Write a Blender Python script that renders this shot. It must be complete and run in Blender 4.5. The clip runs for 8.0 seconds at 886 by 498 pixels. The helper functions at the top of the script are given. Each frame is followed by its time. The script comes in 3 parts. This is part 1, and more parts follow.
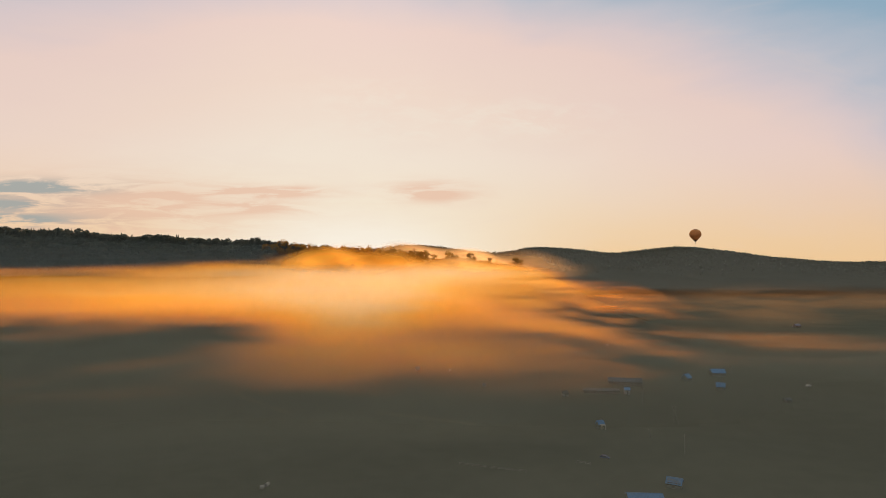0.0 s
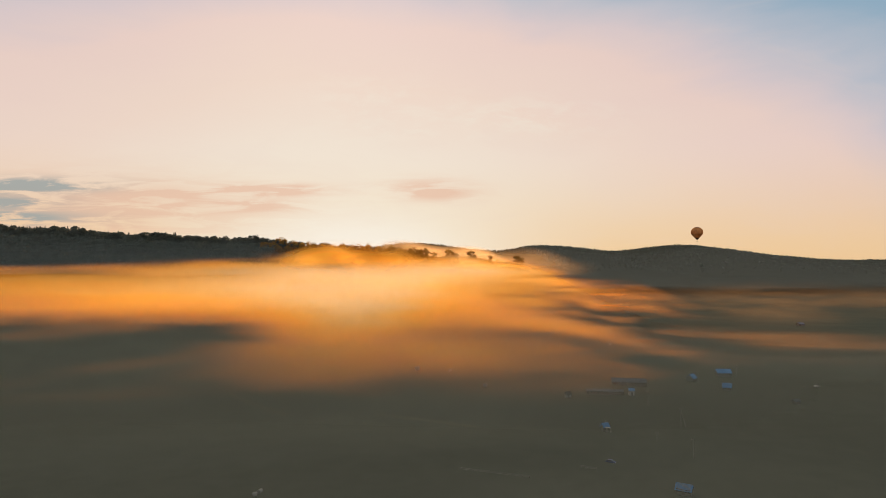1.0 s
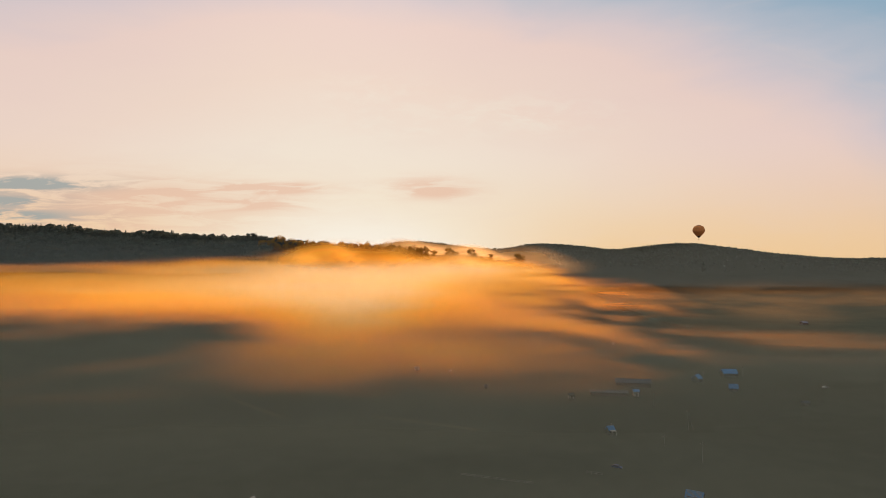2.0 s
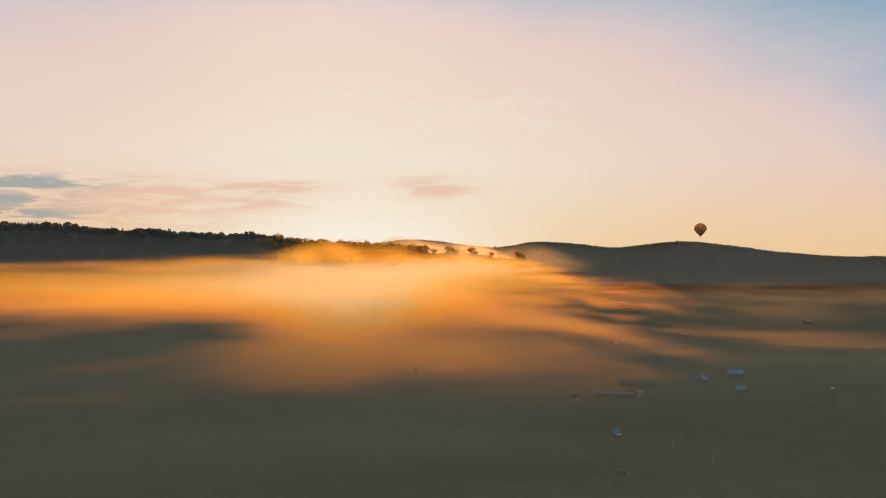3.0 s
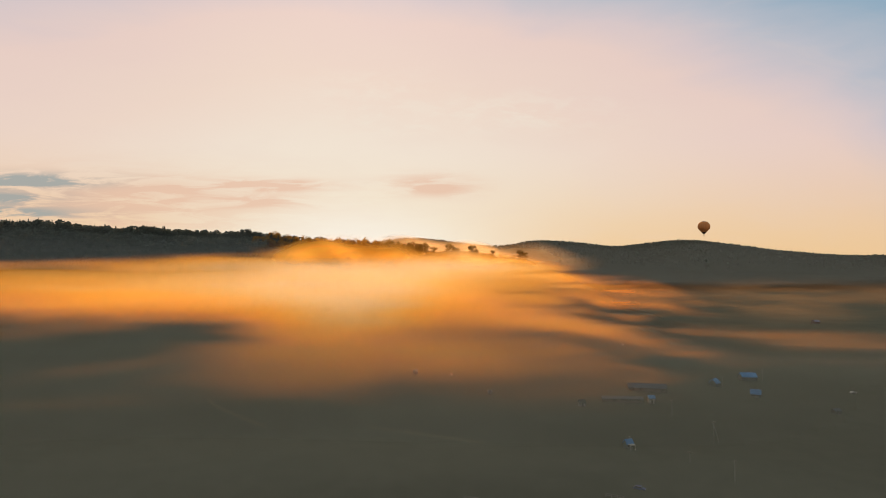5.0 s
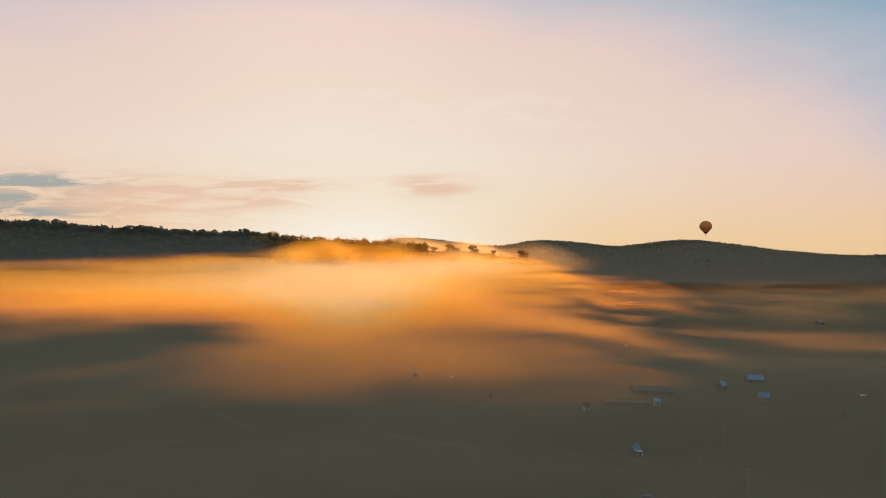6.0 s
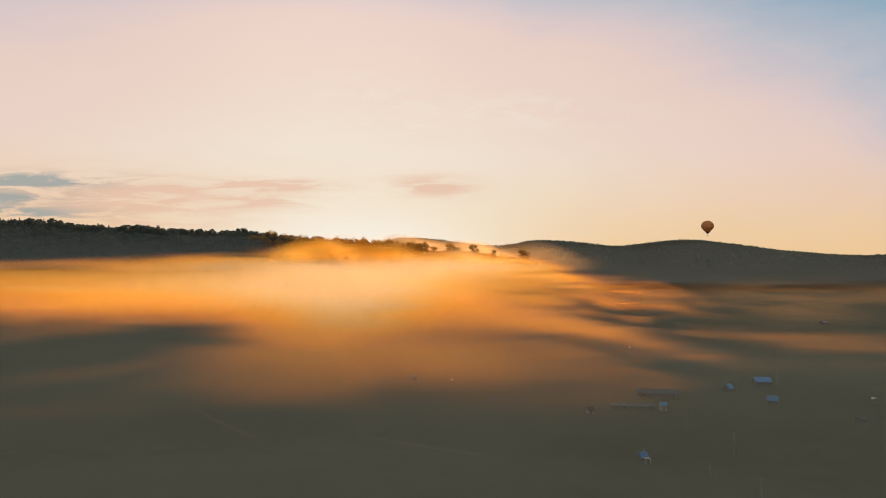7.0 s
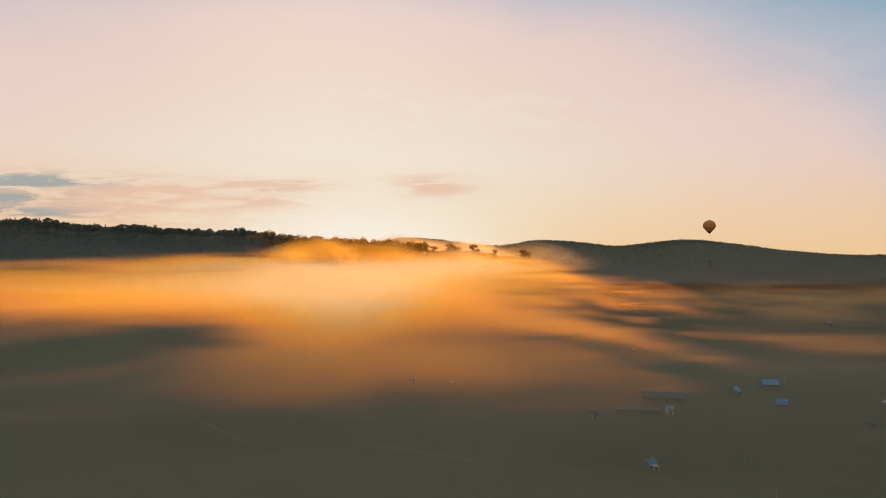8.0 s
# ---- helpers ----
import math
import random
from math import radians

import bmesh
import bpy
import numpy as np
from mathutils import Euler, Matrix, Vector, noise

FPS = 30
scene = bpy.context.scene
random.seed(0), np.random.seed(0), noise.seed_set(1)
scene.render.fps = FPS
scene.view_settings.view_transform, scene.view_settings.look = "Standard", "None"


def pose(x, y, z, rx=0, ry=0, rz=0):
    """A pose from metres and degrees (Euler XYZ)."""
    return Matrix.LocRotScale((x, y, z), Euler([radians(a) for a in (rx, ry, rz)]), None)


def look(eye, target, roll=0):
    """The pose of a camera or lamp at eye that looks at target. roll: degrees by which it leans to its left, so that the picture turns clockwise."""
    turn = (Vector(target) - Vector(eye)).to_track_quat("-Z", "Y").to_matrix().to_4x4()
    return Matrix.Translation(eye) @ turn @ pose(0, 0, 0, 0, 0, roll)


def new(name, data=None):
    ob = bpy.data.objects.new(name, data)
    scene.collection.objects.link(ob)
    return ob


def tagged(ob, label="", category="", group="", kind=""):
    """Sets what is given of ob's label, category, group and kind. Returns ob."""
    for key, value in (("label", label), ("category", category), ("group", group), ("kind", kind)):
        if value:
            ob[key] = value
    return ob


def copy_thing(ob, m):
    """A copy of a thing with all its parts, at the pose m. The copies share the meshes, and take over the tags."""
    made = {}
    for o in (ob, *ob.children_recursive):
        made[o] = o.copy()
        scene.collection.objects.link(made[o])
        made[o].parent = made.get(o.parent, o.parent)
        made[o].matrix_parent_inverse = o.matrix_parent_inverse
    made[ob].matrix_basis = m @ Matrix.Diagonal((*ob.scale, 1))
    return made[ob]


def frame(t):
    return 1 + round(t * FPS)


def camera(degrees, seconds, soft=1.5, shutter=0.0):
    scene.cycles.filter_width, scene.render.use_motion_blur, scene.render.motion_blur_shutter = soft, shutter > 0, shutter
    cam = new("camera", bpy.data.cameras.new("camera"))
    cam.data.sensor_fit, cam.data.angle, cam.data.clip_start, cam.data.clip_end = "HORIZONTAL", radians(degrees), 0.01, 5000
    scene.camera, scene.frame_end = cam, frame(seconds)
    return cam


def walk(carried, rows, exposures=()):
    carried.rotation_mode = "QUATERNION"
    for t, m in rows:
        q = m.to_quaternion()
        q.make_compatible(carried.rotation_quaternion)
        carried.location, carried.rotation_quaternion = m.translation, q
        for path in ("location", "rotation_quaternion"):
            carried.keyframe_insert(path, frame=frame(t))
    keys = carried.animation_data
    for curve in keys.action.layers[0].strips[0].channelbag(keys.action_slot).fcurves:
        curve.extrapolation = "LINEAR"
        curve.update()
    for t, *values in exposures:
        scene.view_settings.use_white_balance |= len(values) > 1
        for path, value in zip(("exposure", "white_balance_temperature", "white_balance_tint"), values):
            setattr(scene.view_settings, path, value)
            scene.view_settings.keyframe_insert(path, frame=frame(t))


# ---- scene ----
# ---------------------------------------------------------------- camera
cam = camera(72, 8.0, soft=0.6)


def flight(t):
    """Level flight north at a steady speed, while the gimbal settles downwards."""
    tilt = {0: 2.547, 0.5: 2.462, 1: 2.378, 1.5: 2.304, 3: 2.081, 3.5: 2.038, 4: 1.975, 4.5: 1.956, 6: 1.950, 8: 1.948}[t]
    return pose(-0.05 * t, 9.375 * t, 80.0, 90 + tilt, 0, 0.04 * t / 8)


walk(cam, [(t, flight(t)) for t in (0, 0.5, 1, 1.5, 3, 3.5, 4, 4.5, 6, 8)])

# ---------------------------------------------------------------- world, sun
SUN_AZ, SUN_EL = -9.0, 31.0      # degrees east of north, degrees above the level: clear of the ridge


class Nodes:
    """Small helper to write node graphs as expressions."""

    def __init__(self, tree):
        self.tree = tree

    def add(self, kind, operation=""):
        node = self.tree.nodes.new("ShaderNode" + kind)
        if operation:
            node.operation = operation
        return node

    def plug(self, socket, value):
        if isinstance(value, bpy.types.NodeSocket):
            self.tree.links.new(value, socket)
        else:
            socket.default_value = value

    def math(self, op, a, b=0.0, c=0.0, clamp=False):
        node = self.add("Math", op)
        node.use_clamp = clamp
        for socket, value in zip(node.inputs, (a, b, c)):
            self.plug(socket, value)
        return node.outputs[0]

    def span(self, x, lo, hi, a=0.0, b=1.0, mode="SMOOTHSTEP"):
        node = self.add("MapRange")
        node.interpolation_type = mode
        for key, value in (("Value", x), ("From Min", lo), ("From Max", hi), ("To Min", a), ("To Max", b)):
            self.plug(node.inputs[key], value)
        return node.outputs[0]

    def mix(self, f, a, b, how="MIX"):
        node = self.add("Mix")
        node.data_type, node.blend_type = "RGBA", how
        for i, value in ((0, f), (6, a), (7, b)):
            if isinstance(value, tuple) and len(value) == 3:
                value = (*value, 1)
            self.plug(node.inputs[i], value)
        return node.outputs[2]

    def ramp(self, f, stops):
        node = self.add("ValToRGB")
        el = node.color_ramp.elements
        while len(el) < len(stops):
            el.new(0.5)
        for e, (p, c) in zip(el, stops):
            e.position, e.color = p, (*c, 1)
        self.plug(node.inputs[0], f)
        return node.outputs[0]

    def noise(self, vec, scale, detail=4.0, rough=0.55, warp=0.0):
        node = self.add("TexNoise")
        for key, value in (("Vector", vec), ("Scale", scale), ("Detail", detail), ("Roughness", rough), ("Distortion", warp)):
            self.plug(node.inputs[key], value)
        return node.outputs[0]

    def scaled(self, vec, scale, turn=0.0, shift=(0, 0, 0)):
        node = self.add("Mapping")
        self.plug(node.inputs["Vector"], vec)
        node.inputs["Scale"].default_value, node.inputs["Location"].default_value = scale, shift
        node.inputs["Rotation"].default_value = (0, 0, radians(turn))
        return node.outputs[0]


def srgb(r, g, b):
    return tuple((c / 255 / 12.92) if c < 10 else ((c / 255 + 0.055) / 1.055) ** 2.4 for c in (r, g, b))


def build_sky():
    world = bpy.data.worlds.new("morning_sky")
    scene.world = world
    world.use_nodes = True
    n = Nodes(world.node_tree)
    world.node_tree.nodes.clear()
    way = n.add("TexCoord").outputs["Generated"]
    xyz = n.add("SeparateXYZ")
    n.plug(xyz.inputs[0], way)
    x, y, z = xyz.outputs
    # distance from the veiled sun, wider along the horizon than up
    dx = n.math("ADD", x, 0.15)
    back = n.math("MAXIMUM", n.math("SUBTRACT", 0.6, y), 0.0)
    r2 = n.math("ADD", n.math("MULTIPLY", n.math("MULTIPLY", dx, dx), 0.5), n.math("MULTIPLY", n.math("MULTIPLY", z, z), 1.8))
    r = n.math("SQRT", n.math("ADD", r2, n.math("MULTIPLY", n.math("MULTIPLY", back, back), 0.5)))
    drift = n.noise(n.scaled(way, (2.2, 2.2, 6.0), 20, (4, 1, 0)), 1.0, 5, 0.55, 0.6)
    r = n.math("MULTIPLY_ADD", n.math("SUBTRACT", drift, 0.5), n.span(r, 0.05, 0.5, 0.03, 0.12), n.math("ADD", r, n.span(x, -0.55, -0.2, 0.03, 0.0)))
    veil = n.ramp(n.math("DIVIDE", r, 1.6), [
        (0.0, srgb(254, 246, 234)), (0.05, srgb(253, 244, 229)), (0.1, srgb(250, 238, 218)), (0.17, srgb(247, 231, 213)), (0.25, srgb(245, 220, 203)), (0.322, srgb(241, 213, 202)),
        (0.35, srgb(224, 206, 206)), (0.38, srgb(196, 197, 206)), (0.42, srgb(150, 178, 198)), (0.5, srgb(132, 170, 194)), (0.6, srgb(200, 210, 218)), (1.0, srgb(236, 232, 230))])
    low = n.math("MULTIPLY", n.span(z, 0.0, 0.2, 1.0, 0.0), n.span(r, 0.07, 0.32, 0.0, 0.9))
    veil = n.mix(low, veil, srgb(247, 206, 150))
    # cloud streaks, by the tangents of bearing and height
    u = n.math("DIVIDE", x, n.math("MAXIMUM", y, 0.2))
    v = n.math("DIVIDE", z, n.math("MAXIMUM", y, 0.2))
    uv = n.add("CombineXYZ")
    n.plug(uv.inputs[0], u), n.plug(uv.inputs[1], v)
    streak = n.noise(n.scaled(uv.outputs[0], (9, 62, 1), -3), 1.0, 8, 0.6, 0.7)
    fine = n.noise(n.scaled(uv.outputs[0], (14, 40, 1), 8, (3, 1, 0)), 1.0, 5, 0.65, 0.3)

    def patch(cu, cv, su, sv):
        a = n.math("DIVIDE", n.math("SUBTRACT", u, cu), su)
        b = n.math("DIVIDE", n.math("SUBTRACT", v, cv), sv)
        return n.math("EXPONENT", n.math("MULTIPLY", n.math("ADD", n.math("MULTIPLY", a, a), n.math("MULTIPLY", b, b)), -1.0))

    def clouds(patches):
        total = 0.0
        for *where, weight in patches:
            total = n.math("MULTIPLY_ADD", patch(*where), weight, total)
        return n.math("MULTIPLY", total, n.span(y, 0.15, 0.4))

    pink = clouds([(-0.62, 0.105, 0.28, 0.05, 0.95), (-0.458, 0.135, 0.05, 0.014, 1.3), (-0.29, 0.139, 0.085, 0.009, 1.5),
                   (-0.32, 0.112, 0.1, 0.01, 0.7), (-0.02, 0.141, 0.07, 0.016, 0.85), (-0.005, 0.128, 0.06, 0.01, 0.3)])
    grey = clouds([(-0.7, 0.146, 0.13, 0.012, 1.3), (-0.74, 0.118, 0.11, 0.010, 1.0), (-0.75, 0.092, 0.14, 0.012, 1.3)])
    wisp = clouds([(0.13, 0.26, 0.14, 0.03, 0.8), (-0.12, 0.28, 0.1, 0.05, 0.5), (-0.05, 0.235, 0.12, 0.015, 0.4)])
    pink = n.math("MULTIPLY", n.math("MULTIPLY", pink, 1.4), n.span(streak, 0.36, 0.6, 0.25, 1.0), clamp=True)
    grey = n.math("MULTIPLY", grey, n.span(streak, 0.38, 0.58, 0.0, 1.3), clamp=True)
    wisp = n.math("MULTIPLY", wisp, n.span(fine, 0.4, 0.7), clamp=True)
    veil = n.mix(n.math("MULTIPLY", wisp, 0.7), veil, srgb(247, 238, 220))
    mottle = n.noise(n.scaled(uv.outputs[0], (5, 16, 1), 12, (7, 3, 0)), 1.0, 5, 0.6, 0.8)
    veil = n.mix(n.span(mottle, 0.45, 0.7, 0.0, 0.12), veil, srgb(238, 214, 200))
    veil = n.mix(n.math("MULTIPLY", pink, 0.75), veil, srgb(236, 190, 162))
    veil = n.mix(n.math("MULTIPLY", grey, 0.85), veil, srgb(154, 165, 164))
    sky = n.add("TexSky")
    sky.sky_type, sky.sun_disc, sky.sun_elevation, sky.sun_rotation = "NISHITA", False, radians(SUN_EL), radians(SUN_AZ)
    clear, thin = n.add("Background"), n.add("Background")
    n.plug(clear.inputs["Color"], sky.outputs[0]), n.plug(clear.inputs["Strength"], 0.004)
    n.plug(thin.inputs["Color"], veil), n.plug(thin.inputs["Strength"], 0.88)
    both, out = n.add("AddShader"), n.add("OutputWorld")
    n.plug(both.inputs[0], clear.outputs[0]), n.plug(both.inputs[1], thin.outputs[0]), n.plug(out.inputs[0], both.outputs[0])


build_sky()

sun_lamp = bpy.data.lights.new("sun", "SUN")
sun_lamp.energy, sun_lamp.angle, sun_lamp.color = 2.1, radians(14), (1.0, 0.54, 0.17)
sun = new("sun", sun_lamp)
sun_way = Vector((math.sin(radians(SUN_AZ)) * math.cos(radians(SUN_EL)), math.cos(radians(SUN_AZ)) * math.cos(radians(SUN_EL)), math.sin(radians(SUN_EL))))
sun.matrix_world = look(sun_way * 1000, (0, 0, 0))
scene.cycles.transparent_max_bounces = 96


# ---------------------------------------------------------------- materials
def material(name):
    m = bpy.data.materials.new(name)
    m.use_nodes = True
    m.node_tree.nodes.clear()
    return m, Nodes(m.node_tree)


def surface(name, dark, light, scale, rough=0.85, metal=0.0, bump=0.3, spread=0.15, coords="Object", gloss=0.3):
    """A two-scale mottled surface: broad stains, fine grain and relief, and a shade of its own for each object."""
    m, n = material(name)
    vec = n.add("TexCoord").outputs[coords]
    broad, grain = n.noise(vec, scale, 4, 0.6), n.noise(vec, scale * 9, 3, 0.6)
    f = n.math("ADD", n.math("MULTIPLY", broad, 0.65), n.math("MULTIPLY", grain, 0.35))
    colour = n.mix(n.span(f, 0.35, 0.65), dark, light)
    own = n.span(n.add("ObjectInfo").outputs["Random"], 0, 1, 1 - spread, 1 + spread, "LINEAR")
    hsv = n.add("HueSaturation")
    n.plug(hsv.inputs["Value"], own), n.plug(hsv.inputs["Color"], colour)
    relief, b, out = n.add("Bump"), n.add("BsdfPrincipled"), n.add("OutputMaterial")
    n.plug(relief.inputs["Height"], grain), n.plug(relief.inputs["Strength"], bump), n.plug(relief.inputs["Distance"], 0.05)
    n.plug(b.inputs["Base Color"], hsv.outputs[0]), n.plug(b.inputs["Roughness"], rough), n.plug(b.inputs["Metallic"], metal)
    n.plug(b.inputs["Specular IOR Level"], gloss), n.plug(b.inputs["Normal"], relief.outputs[0])
    n.plug(out.inputs[0], b.outputs[0])
    return m


def mist(n, alpha, tint):
    """Droplets have no face: mist takes the sun from either side as if it stood square to it."""
    clear, near, far = n.add("BsdfTransparent"), n.add("BsdfDiffuse"), n.add("BsdfTranslucent")
    for node, way in ((near, sun_way), (far, -sun_way)):
        square = n.add("CombineXYZ")
        for socket, value in zip(square.inputs, way):
            n.plug(socket, value)
        n.plug(node.inputs["Normal"], square.outputs[0])
        n.plug(node.inputs["Color"], (*tint, 1) if isinstance(tint, tuple) else tint)
    body, mixed, out = n.add("AddShader"), n.add("MixShader"), n.add("OutputMaterial")
    n.plug(body.inputs[0], near.outputs[0]), n.plug(body.inputs[1], far.outputs[0])
    n.plug(mixed.inputs[0], alpha), n.plug(mixed.inputs[1], clear.outputs[0]), n.plug(mixed.inputs[2], body.outputs[0])
    n.plug(out.inputs[0], mixed.outputs[0])


def veil_material(name, density, tint, streak=(1 / 200, 1 / 80, 1 / 25), lo=0.3, hi=0.62, floor=0.3, ragged=0.7, core=0.0):
    """A patch of mist that thins out to nothing at its rim."""
    m, n = material(name)
    off, flat, length = n.add("VectorMath", operation="SUBTRACT"), n.add("VectorMath", operation="MULTIPLY"), n.add("VectorMath", operation="LENGTH")
    n.plug(off.inputs[0], n.add("TexCoord").outputs["UV"])
    off.inputs[1].default_value = (0.5, 0.5, 0.0)
    n.plug(flat.inputs[0], off.outputs[0])
    flat.inputs[1].default_value = (2, 2, 0)
    n.plug(length.inputs[0], flat.outputs[0])
    torn = n.noise(n.scaled(n.add("NewGeometry").outputs["Position"], streak), 1.0, 5, 0.55, 0.8)
    edge = n.math("ADD", length.outputs["Value"], n.math("MULTIPLY", n.math("SUBTRACT", torn, 0.5), ragged))
    rim = n.math("MULTIPLY", n.span(edge, core, 0.95, 1.0, 0.0), n.span(length.outputs["Value"], 0.75, 1.0, 1.0, 0.0))
    mist(n, n.math("MULTIPLY", n.math("MULTIPLY", rim, n.span(torn, lo, hi, floor, 1.0)), density), tint)
    return m


def valley_fog_material(name, density):
    """Fog in depth: many thin layers whose density follows one cloud of noise, dense under the ridge and torn at its front."""
    m, n = material(name)
    place = n.add("NewGeometry").outputs["Position"]
    xyz = n.add("SeparateXYZ")
    n.plug(xyz.inputs[0], place)
    x, y, z = xyz.outputs
    uv = n.add("SeparateXYZ")
    n.plug(uv.inputs[0], n.add("TexCoord").outputs["UV"])
    up = uv.outputs[1]
    broad = n.math("SUBTRACT", n.noise(n.scaled(place, (1 / 260, 1 / 110, 1 / 80), 6), 1.0, 3, 0.5, 0.6), 0.5)
    torn = n.math("SUBTRACT", n.noise(n.scaled(place, (1 / 190, 1 / 48, 1 / 10), -4, (5, 2, 0)), 1.0, 6, 0.55, 0.7), 0.5)

    def bump(value, centre, half):
        d = n.math("DIVIDE", n.math("SUBTRACT", value, centre), half)
        return n.math("EXPONENT", n.math("MULTIPLY", n.math("MULTIPLY", d, d), -1.0))

    # the bank: its front bulges out below the sun, and it runs out into streaks to the east
    edge = n.math("MULTIPLY_ADD", bump(x, -95.0, 72.0), -78.0, n.span(x, 20.0, 240.0, 622.0, 585.0))
    ahead = n.math("SUBTRACT", n.math("MULTIPLY_ADD", broad, 170.0, y), edge)
    front = n.span(ahead, -100.0, 40.0)
    side = n.span(n.math("ADD", n.math("MULTIPLY_ADD", broad, 300.0, x), n.span(y, 740.0, 870.0, -10.0, -15.0)), *FOG_SIDE, 1.0, 0.0)
    # thinner and redder westward: weaker light away from the sun, put into the mass
    side = n.math("MULTIPLY", side, n.span(x, -520.0, -100.0, 0.5, 1.0))
    mass = n.math("MULTIPLY", front, side)
    tongue = n.math("MULTIPLY", bump(n.math("MULTIPLY_ADD", x, 0.2, y), 606.0, 26.0), n.math("MULTIPLY", n.span(x, 90.0, 300.0, 0.8, 0.0), n.span(x, -110.0, 30.0)))
    mass = n.math("MAXIMUM", mass, tongue)
    for cx, cy, rx, ry, turn, most in FOG_DRIFTS:
        c, d = math.cos(radians(turn)), math.sin(radians(turn))
        off_x, off_y = n.math("SUBTRACT", x, cx), n.math("SUBTRACT", n.math("MULTIPLY_ADD", broad, 40.0, y), cy)
        a = n.math("MULTIPLY_ADD", off_x, c / rx, n.math("MULTIPLY", off_y, d / rx))
        b = n.math("MULTIPLY_ADD", off_y, c / ry, n.math("MULTIPLY", off_x, -d / ry))
        near = n.math("EXPONENT", n.math("MULTIPLY", n.math("ADD", n.math("MULTIPLY", a, a), n.math("MULTIPLY", b, b)), -1.0))
        mass = n.math("MAXIMUM", mass, n.math("MULTIPLY", near, most)) if most > 0 else n.math("MULTIPLY_ADD", near, most, mass)
    ragged = n.math("MULTIPLY", n.span(mass, 0.0, 1.0, 1.1, 0.6), n.math("MULTIPLY", n.math("MULTIPLY", n.span(x, -20.0, 110.0, 1.0, 2.2), n.span(x, 170.0, 300.0, 1.0, 0.3)), n.span(y, 400.0, 600.0, 0.8, 1.0)))
    body = n.math("MULTIPLY_ADD", torn, ragged, mass)
    dense = n.math("MULTIPLY", n.span(body, 0.06, 0.85), n.span(mass, 0.0, 0.12))
    # its level top against the wooded slope, sharper the deeper the fog lies
    level = n.math("MULTIPLY", n.span(x, -640.0, -200.0, 94.0, 106.0), n.span(x, 60.0, 280.0, 1.0, 0.8))
    lid = n.math("SUBTRACT", n.math("MULTIPLY_ADD", torn, 9.0, z), level)
    top = n.math("MULTIPLY", n.span(n.math("MULTIPLY_ADD", torn, 0.7, up), n.span(y, 620.0, 800.0, 0.1, 0.55), 0.97, 1.0, 0.0), n.span(lid, n.span(x, -100.0, 100.0, -9.0, -15.0), 0.0, 1.0, 0.0))
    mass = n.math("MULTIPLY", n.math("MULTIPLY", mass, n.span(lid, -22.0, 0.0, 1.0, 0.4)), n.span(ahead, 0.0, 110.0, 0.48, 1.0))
    # thick fog scatters the light many times and turns pale, thin wisps keep the red of the low sun: both are painted
    # into the tint by mass
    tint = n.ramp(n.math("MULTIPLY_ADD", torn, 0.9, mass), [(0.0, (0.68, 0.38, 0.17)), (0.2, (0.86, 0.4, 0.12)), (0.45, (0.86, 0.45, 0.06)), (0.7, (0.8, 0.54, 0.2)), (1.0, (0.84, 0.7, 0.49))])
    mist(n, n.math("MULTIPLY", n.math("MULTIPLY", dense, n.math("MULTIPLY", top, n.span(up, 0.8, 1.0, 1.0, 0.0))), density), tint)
    return m


FOG_SIDE = (-60.0, 230.0)
# drifts of thinner mist over the slope and the meadows, the turned western ones drawn as faint sun rays, and gaps in
# the bank: place, half sizes, turn, strength
FOG_DRIFTS = ((-5.0, 495.0, 112.0, 70.0, -6.0, 0.82), (-90.0, 485.0, 85.0, 72.0, 6.0, 1.0), (-210.0, 470.0, 150.0, 18.0, 24.0, 0.27), (-190.0, 395.0, 170.0, 16.0, 16.0, 0.2),
              (-330.0, 560.0, 160.0, 22.0, 10.0, 0.3), (340.0, 650.0, 230.0, 90.0, -4.0, 0.17), (270.0, 550.0, 210.0, 34.0, -6.0, 0.16),
              (62.0, 655.0, 75.0, 15.0, -8.0, -0.55), (40.0, 735.0, 45.0, 10.0, -5.0, -0.35), (170.0, 640.0, 60.0, 14.0, -6.0, -0.5))
MEADOW = surface("meadow", (0.05, 0.06, 0.05), (0.062, 0.073, 0.06), 0.012, coords="Object", bump=0.5, gloss=0.0)


def foliage(name, dark, light, share=0.55):
    """Leaves, needles or thin cloth: mottled, and letting a good part of the light through."""
    m = surface(name, dark, light, 0.3, spread=0.25, gloss=0.0)
    n = Nodes(m.node_tree)
    solid = next(k for k in m.node_tree.nodes if k.type == "BSDF_PRINCIPLED")
    out = next(k for k in m.node_tree.nodes if k.type == "OUTPUT_MATERIAL")
    thin, both = n.add("BsdfTranslucent"), n.add("MixShader")
    n.plug(thin.inputs["Color"], solid.inputs["Base Color"].links[0].from_socket)
    n.plug(both.inputs[0], share), n.plug(both.inputs[1], solid.outputs[0]), n.plug(both.inputs[2], thin.outputs[0])
    n.plug(out.inputs[0], both.outputs[0])
    return m


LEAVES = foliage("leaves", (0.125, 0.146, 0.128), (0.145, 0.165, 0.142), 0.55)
# amber glow of sun and haze on the ridge trees, put into the leaf colour
LEAVES_PAINTED_GLOW = foliage("backlit_leaves", (0.44, 0.26, 0.07), (0.54, 0.32, 0.09), 0.8)
NYLON = foliage("rust_nylon", (0.72, 0.32, 0.12), (0.85, 0.42, 0.17), 0.4)
NEEDLES = foliage("needles", (0.082, 0.1, 0.09), (0.096, 0.114, 0.102), 0.45)
